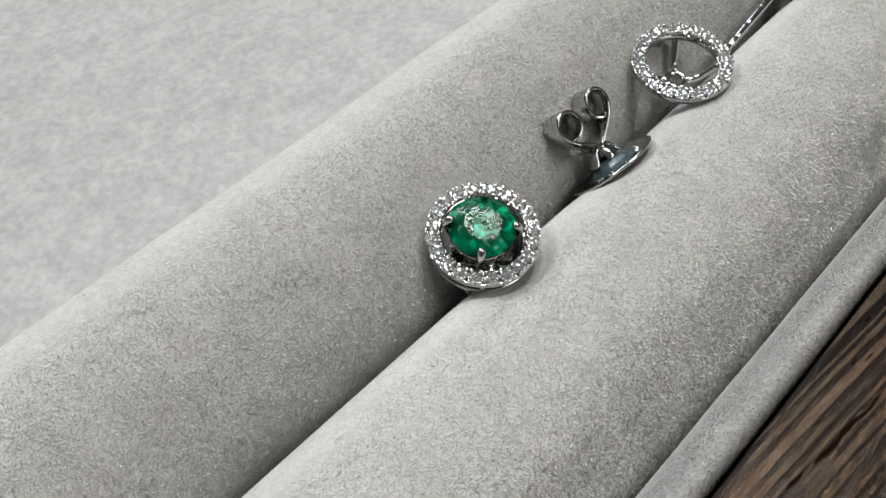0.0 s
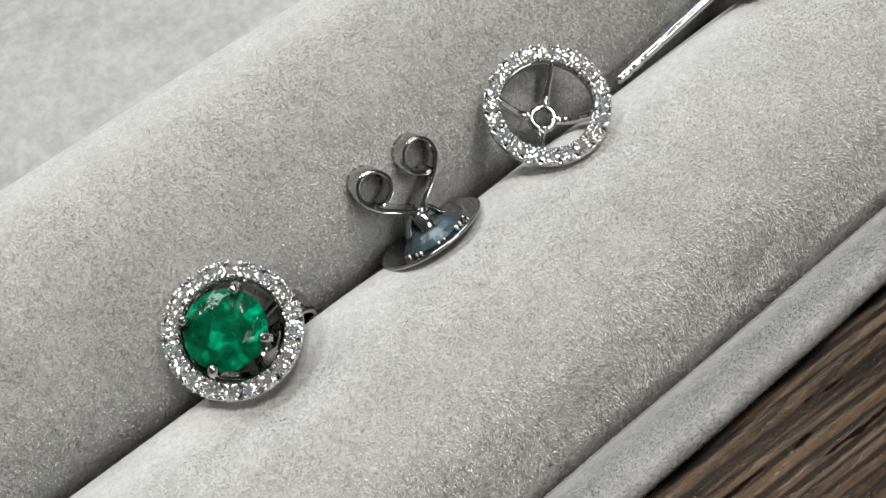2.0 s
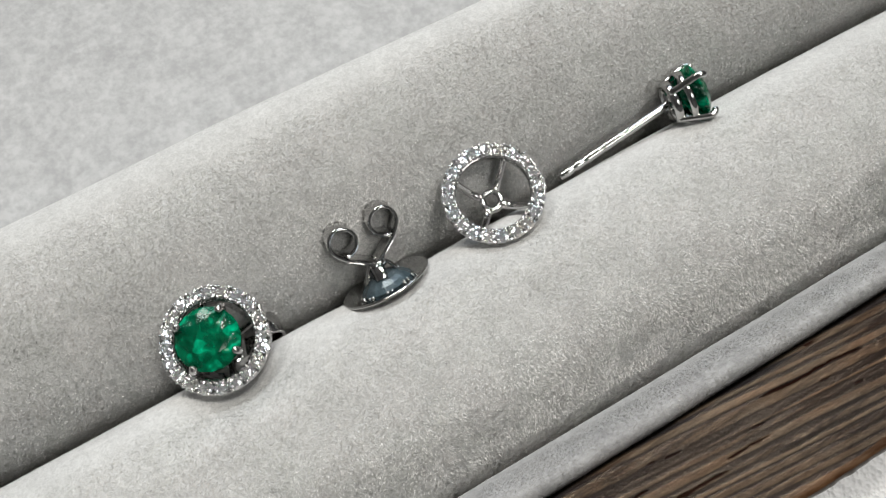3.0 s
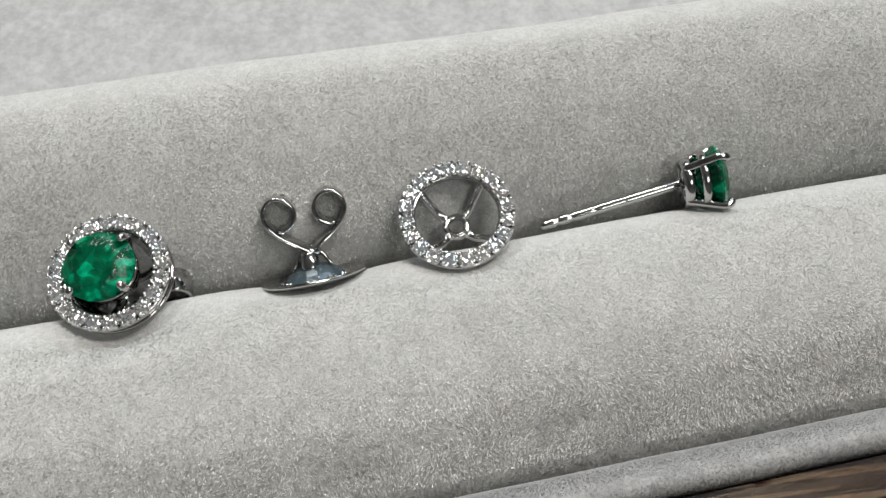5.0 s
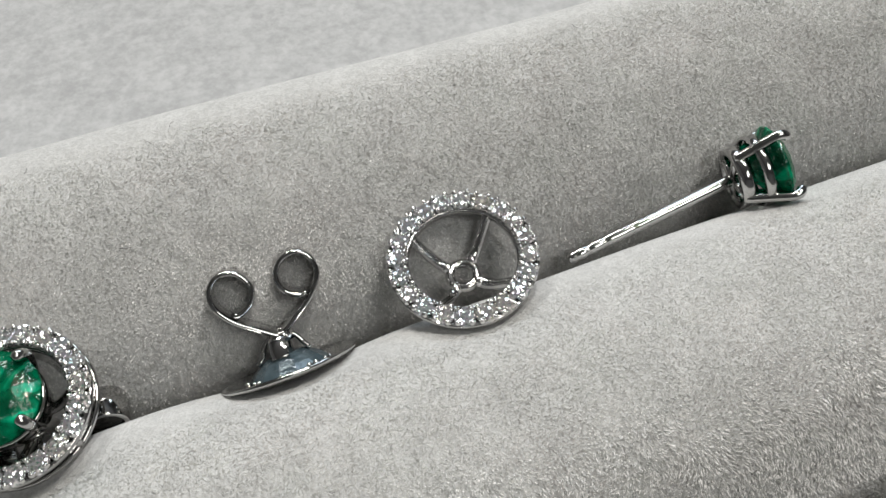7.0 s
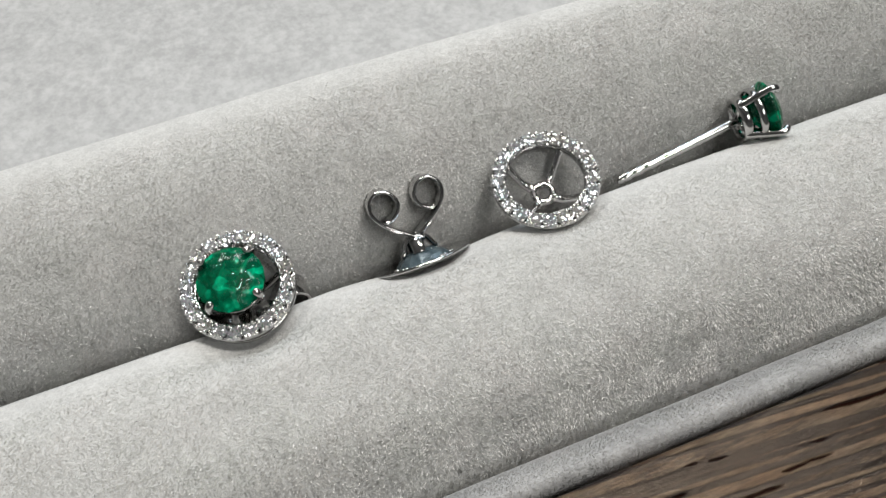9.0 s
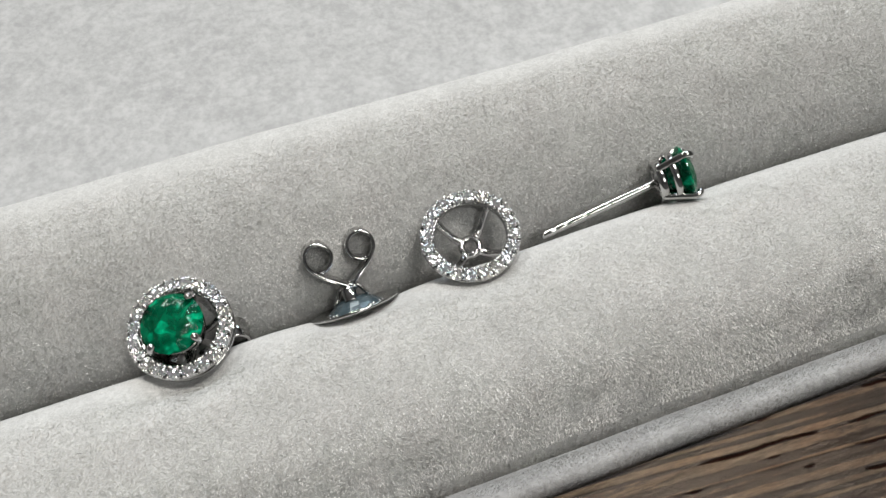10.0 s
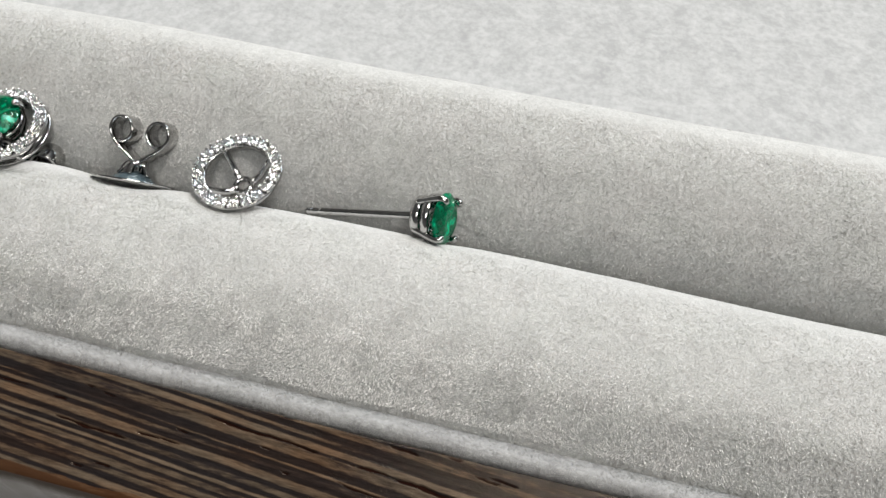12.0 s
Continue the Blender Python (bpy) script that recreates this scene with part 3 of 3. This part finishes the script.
def board_mesh():
    prof = [(-0.065, -1.65), (-0.065, 0.30), (-0.07, 0.36), (-0.085, 0.388)]
    prof += [(-0.10 - 1.0 * k / 150, 0.395) for k in range(151)]
    prof += [(-1.145, 0.378), (-1.175, 0.335), (-1.19, 0.26), (-1.197, 0.0), (-1.20, -1.69)]
    rows, mask, bands = [], [], []
    for i in range(1301):
        x = X0 + (X1 - X0) * i / 1300
        ragged = 0.034 * lump(x, 0.0, 1.7) + 0.022 * lump(x, 4.0, 6.0) + 0.012 * lump(x, 8.0, 17.0) - 0.022
        near = [p for p in PITS if abs(x - p[0]) < 1.2 * p[2]]
        seen = -2.0 < x < 11.5
        row = []
        for y, z in prof:
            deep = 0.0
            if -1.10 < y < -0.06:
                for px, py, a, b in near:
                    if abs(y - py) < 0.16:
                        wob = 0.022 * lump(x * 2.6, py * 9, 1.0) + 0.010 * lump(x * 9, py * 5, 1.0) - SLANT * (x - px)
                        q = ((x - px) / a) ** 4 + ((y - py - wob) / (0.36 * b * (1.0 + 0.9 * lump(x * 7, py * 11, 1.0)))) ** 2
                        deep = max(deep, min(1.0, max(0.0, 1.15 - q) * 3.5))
            elif y >= -0.06:
                y += ragged
            else:
                y += 0.5 * ragged
            pale = band_at(x, y) if seen else 0.3
            row.append(splace(x, y, z - 0.03 * deep + 0.004 * lump(x, y * 14, 1.3) + 0.003 * pale))
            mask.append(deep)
            bands.append(pale)
        rows.append(row)
    me = mesh_of("board", sheet(rows), WOOD)
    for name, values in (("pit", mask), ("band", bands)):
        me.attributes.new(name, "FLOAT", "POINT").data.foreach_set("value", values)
    return me


board = thing("wooden_board", "dark brown striped wooden board with pitted grain beside the tray", "wooden board")
part("board", board_mesh(), WOOD, board)

# ---- jewels ----
mm = 0.001
BEAD = mesh_of("bead", ball(0.21 * mm), BRIGHT)
MELEE = mesh_of("diamond", brilliant(0.735 * mm, 0.17, 0.43, 0.54, 8), DIAMOND, False)


def jacket(m, spokes, label, stones=20, tier=False):
    """A halo earring jacket: a ring of diamonds with a hub on four spokes behind; its face lies at z = 0."""
    ob = thing("earring_jacket", label, "earring jacket", "diamond halo earring jackets", m)
    ring = [(3.80, -0.22), (3.74, -0.32), (3.74, -0.80), (3.88, -1.0), (4.9, -1.0), (5.14, -0.88), (5.26, -0.45), (5.24, -0.30), (5.10, -0.22), (4.95, -0.30), (4.55, -0.42), (4.1, -0.30)]
    part("ring", lathe([(r * mm, z * mm) for r, z in ring], 96), GOLD, ob)
    if tier:
        seat = [(3.76, -0.70), (3.80, -1.00), (3.62, -1.90), (3.20, -2.90), (3.10, -2.92), (3.50, -1.85), (3.68, -1.00), (3.70, -0.75)]
        part("inner_wall", lathe([(r * mm, z * mm) for r, z in seat], 96), GOLD, ob)
        low = [(4.62, -1.75), (4.66, -1.98), (4.80, -2.06), (5.02, -2.0), (5.10, -1.80), (5.04, -1.62), (4.78, -1.60)]
        part("lower_ring", lathe([(r * mm, z * mm) for r, z in low], 96), GOLD, ob)
        for k in range(4):
            a = radians(spokes + 45 + 90 * k)
            part("strut", tube([(4.85 * mm * math.cos(a), 4.85 * mm * math.sin(a), z * mm) for z in (-0.9, -1.3, -1.75)], 0.3 * mm, 8), GOLD, ob)
    for k in range(stones):
        a = 2 * math.pi * k / stones
        s = part("diamond", MELEE, DIAMOND, ob)
        tip = Matrix.Rotation(random.uniform(-0.10, 0.10), 4, "X") @ Matrix.Rotation(random.uniform(-0.10, 0.10), 4, "Y")
        s.matrix_local = Matrix.Rotation(a, 4, "Z") @ Matrix.Translation((4.55 * mm, 0, -0.12 * mm)) @ tip @ Matrix.Rotation(random.uniform(0, 3), 4, "Z")
    for k in range(stones):
        a = 2 * math.pi * (k + 0.5) / stones
        for rr in (4.00, 5.07):
            for off in (-0.066, 0.066):
                b = part("prong_bead", BEAD, BRIGHT, ob)
                o2 = off if rr > 4.5 else off * 0.9
                b.matrix_local = Matrix.Translation((rr * mm * math.cos(a + o2), rr * mm * math.sin(a + o2), random.uniform(-0.02, 0.10) * mm)) @ Matrix.Diagonal((1, 1, 1.25, 1))
    hub = [(0.97 + 0.36 * math.cos(h * 0.5236), 0.38 * math.sin(h * 0.5236)) for h in range(12)]
    part("hub", lathe([(r * mm, (z - 3.08) * mm) for r, z in hub], 32), GOLD, ob)
    for k in range(4):
        a = radians(spokes + 90 * k)
        pts = [(4.0, -0.8), (3.7, -1.1), (3.0, -1.9), (2.1, -2.75), (1.05, -3.08)]
        line = spline([(r * mm * math.cos(a), r * mm * math.sin(a), z * mm) for r, z in pts], 18)
        knob = part("hub_bead", BEAD, BRIGHT, ob)
        knob.matrix_local = Matrix.Translation((1.30 * mm * math.cos(a), 1.30 * mm * math.sin(a), -2.93 * mm)) @ Matrix.Diagonal((2.2, 2.2, 2.2, 1))
        part("spoke", tube(line, [(0.45 - 0.07 * math.sin(math.pi * i / 17)) * mm for i in range(18)], 10), GOLD, ob)
    return ob


def stud(m, r, turn, label, tip):
    """A stud earring: a round emerald in a basket with four prongs, its girdle at z = 0, a post from its base to tip."""
    ob = thing("stud_earring", label, "stud earring", "emerald stud earrings", m)
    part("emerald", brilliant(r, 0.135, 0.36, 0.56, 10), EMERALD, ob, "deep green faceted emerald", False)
    for name, rr, z, w, h in (("gallery_ring", 0.87 * r, -1.30 * mm, 0.28, 0.80), ("base_ring", 0.70 * r, -2.75 * mm, 0.42, 1.05)):
        prof = [(rr - w * mm / 2, z - h * mm / 2), (rr + w * mm / 2, z - h * mm / 2), (rr + 1.25 * w * mm / 2, z), (rr + w * mm / 2, z + h * mm / 2), (rr - w * mm / 2, z + h * mm / 2)]
        part(name, lathe(prof, 48), GOLD, ob)
    for k in range(4):
        a = radians(turn + 90 * k)
        pts = [(0.70 * r, -3.05 * mm), (0.82 * r, -1.95 * mm), (0.98 * r, -0.6 * mm), (1.05 * r, 0.15 * mm), (1.0 * r, 0.62 * mm), (0.86 * r, 0.92 * mm)]
        line = spline([(q * math.cos(a), q * math.sin(a), z) for q, z in pts], 20)
        part("prong", tube(line, [0.39 * mm] * 16 + [0.39 * mm, 0.38 * mm, 0.34 * mm, 0.22 * mm], 10), GOLD, ob)
        cross = [(0.70 * r * math.cos(a), 0.70 * r * math.sin(a), -2.95 * mm), (0, 0, -3.15 * mm)]
        part("base_bar", tube(cross, 0.32 * mm, 8), GOLD, ob)
    root, end = Vector((0, 0, -3.0 * mm)), m.inverted() @ Vector(tip)
    line = [root.lerp(end, i / 72) for i in range(73)]
    rad = [(0.55 if i < 2 else 0.47) * mm for i in range(73)]
    for i, deep in ((30, 0.02), (44, 0.03), (45, 0.03), (56, 0.06), (57, 0.06), (63, 0.08), (64, 0.08), (69, 0.06), (71, 0.08), (72, 0.16)):
        rad[i] -= deep * mm
    part("post", tube(line, rad, 14), GOLD, ob)
    return ob


def scroll(side, size=1.0):
    """One curled ribbon of a butterfly earring back, in its own x and z."""
    pts = [(-0.5, -0.1), (0.2, 0.15), (1.4, 1.0), (2.7, 2.0), (3.55, 3.25), (3.5, 4.45), (2.65, 5.2), (1.5, 4.95), (0.88, 3.95), (1.15, 2.9), (2.0, 2.3), (2.5, 2.35)]
    line = spline([(side * x * mm * size, 0, z * mm * size) for x, z in pts], 60)
    return ribbon(line, (0, 1, 0), 2.6 * mm * size, 0.36 * mm)


def earring_back(m, dish, label, plain=False):
    """A butterfly clasp; the scrolls rise along its z. dish: the pose of the disc under it, or None."""
    ob = thing("ear_clasp", label, "earring clasp", "butterfly clasps", m)
    if dish is not None:
        rim = [(0.3, -0.80), (2.0, -0.80), (3.6, -0.60), (4.5, -0.34), (4.84, -0.18), (4.88, -0.04), (4.78, 0.07), (4.62, 0.05), (4.2, -0.10), (3.4, -0.28), (2.4, -0.38), (0.3, -0.42)]
        dome = [(0.5, -0.34), (2.85, -0.30), (2.85, -0.18), (2.45, 0.26), (1.90, 0.66), (1.30, 0.95), (0.5, 1.0)]
        neck = [(0.3, 0.9), (0.62, 0.90), (0.66, 1.4), (0.72, 2.0), (0.78, 2.35), (0.3, 2.40)]
        for name, prof, mat, text in (("disc", rim, GOLD, "polished white metal disc"), ("blue_dome", dome, BLUE_DOME, "added blue-grey dome coloured as a bluish reflection in the disc"), ("neck", neck, GOLD, "")):
            if plain and name != "disc":
                continue
            d = part(name, lathe([(r * mm, z * mm) for r, z in prof], 14 if name == "blue_dome" else 72), mat, ob, text, name != "blue_dome")
            d.matrix_local = m.inverted() @ dish
        # tiny bright beads added in place of sparkles along the dome's front edge
        for k in range(0 if plain else 10):
            a = radians(random.uniform(190, 350))
            q = part("bead", BEAD, BRIGHT, ob)
            size = random.uniform(0.5, 1.1)
            q.matrix_local = m.inverted() @ dish @ Matrix.Translation((3.15 * mm * math.cos(a), 3.15 * mm * math.sin(a), -0.14 * mm)) @ Matrix.Diagonal((size, size, size, 1))
        for a, reach, w in () if plain else ((8, 1.75, 1.5), (95, 1.6, 1.5), (180, 1.9, 1.6), (262, 1.55, 1.2)):
            c, q = math.cos(radians(a)), math.sin(radians(a))
            line = spline([(r * c * mm, r * q * mm, z * mm) for r, z in ((0.5, 2.35), (1.0, 2.05), (1.3, 1.6), (1.45, 1.25), (reach, 0.80))], 14)
            leg = part("claw", ribbon(line, (-q, c, 0), w * mm, 0.34 * mm), GOLD, ob)
            leg.matrix_local = m.inverted() @ dish
    for side in (-1, 1):
        s = part("scroll", scroll(side), GOLD, ob)
        s.location = (0, (0.55 + side * 0.12) * mm, 0)
    collar = [(0.45, -0.45), (0.85, -0.40), (0.95, 0.0), (0.85, 0.30), (0.45, 0.35)]
    part("collar", lathe([(r * mm, z * mm) for r, z in collar], 32), GOLD, ob)
    return ob


jacket(frame_of(place(-0.1812, 2.6887, 0.1397), (-0.0489, -0.1432, 0.9885)) @ Matrix.Scale(1.012, 4), 0, "white gold diamond halo jacket round an emerald stud", 20, True)
stud(frame_of(place(-0.2097, 2.6767, 0.2654), (-0.027, -0.1546, 0.9876)), 3.09 * mm, 42, "white gold stud with a round emerald inside the halo", place(-0.19, 2.80, -0.78))
earring_back(frame_of(place(-0.10, 2.70, -0.66), (0.98, 0.02, 0.12), (-0.12, 0.2, 0.97)), frame_of(place(-0.15, 2.63, -0.38), (0.45, -0.50, 0.74)), "plain white metal butterfly clasp behind the emerald stud", True)

earring_back(frame_of(place(1.5569, 2.7084, -0.0944), (-0.0167, 0.7568, 0.6534), (0.9996, 0.0266, -0.0053)) @ Matrix.Scale(1.015, 4), frame_of(place(1.5471, 2.528, -0.2318), (-0.0521, 0.8275, 0.5591)), "white metal butterfly clasp with a polished round disc")

jacket(frame_of(place(2.9086, 2.7266, 0.1793), (-0.0484, -0.0679, 0.9965)) @ Matrix.Scale(1.019, 4), 45, "empty white gold diamond halo jacket in the velvet groove")

stud(frame_of(place(5.425, 2.7400, 0.0770), (0.9650, -0.1070, 0.2360), (0.1120, 0.9936, -0.0075)), 3.10 * mm, 85, "white gold emerald stud lying sideways in the velvet groove", place(3.7364, 2.6694, -0.2411))


# ---- lint on the velvet ----
LINT = paint("dark_lint", (0.05, 0.045, 0.04))


def lint_mesh(count=90):
    rng = random.Random(5)
    bm = bmesh.new()
    for _ in range(count):
        grid = rng.choice((front_grid, back_grid))
        x = rng.uniform(-4.0, 10.5)
        i = int((x - X0) / (X1 - X0) * (len(grid) - 1))
        k = rng.randint(34, 88)
        p = grid[i][k] + Vector((0, 0, 0.00022))
        a, size = rng.uniform(0, 6.3), rng.uniform(0.15, 0.45) * mm
        way = Vector((math.cos(a), math.sin(a) * 0.8, 0.0)) * size
        bend = Vector((-way.y, way.x, 0)) * rng.uniform(-0.4, 0.4)
        slope = (grid[i][k + 1] - grid[i][k]).normalized()
        lift = Vector((0, 0, way.y * slope.z / max(abs(slope.y), 0.2)))
        one = tube(spline([p - way - lift, p + bend, p + way + lift], 5), 0.014 * mm, 4)
        tmp = bpy.data.meshes.new("tmp")
        one.to_mesh(tmp)
        one.free()
        bm.from_mesh(tmp)
        bpy.data.meshes.remove(tmp)
    return bm


tagged(part("lint", lint_mesh(), LINT, None), "tiny dark lint fibres scattered on the grey velvet", "lint", kind="stuff")
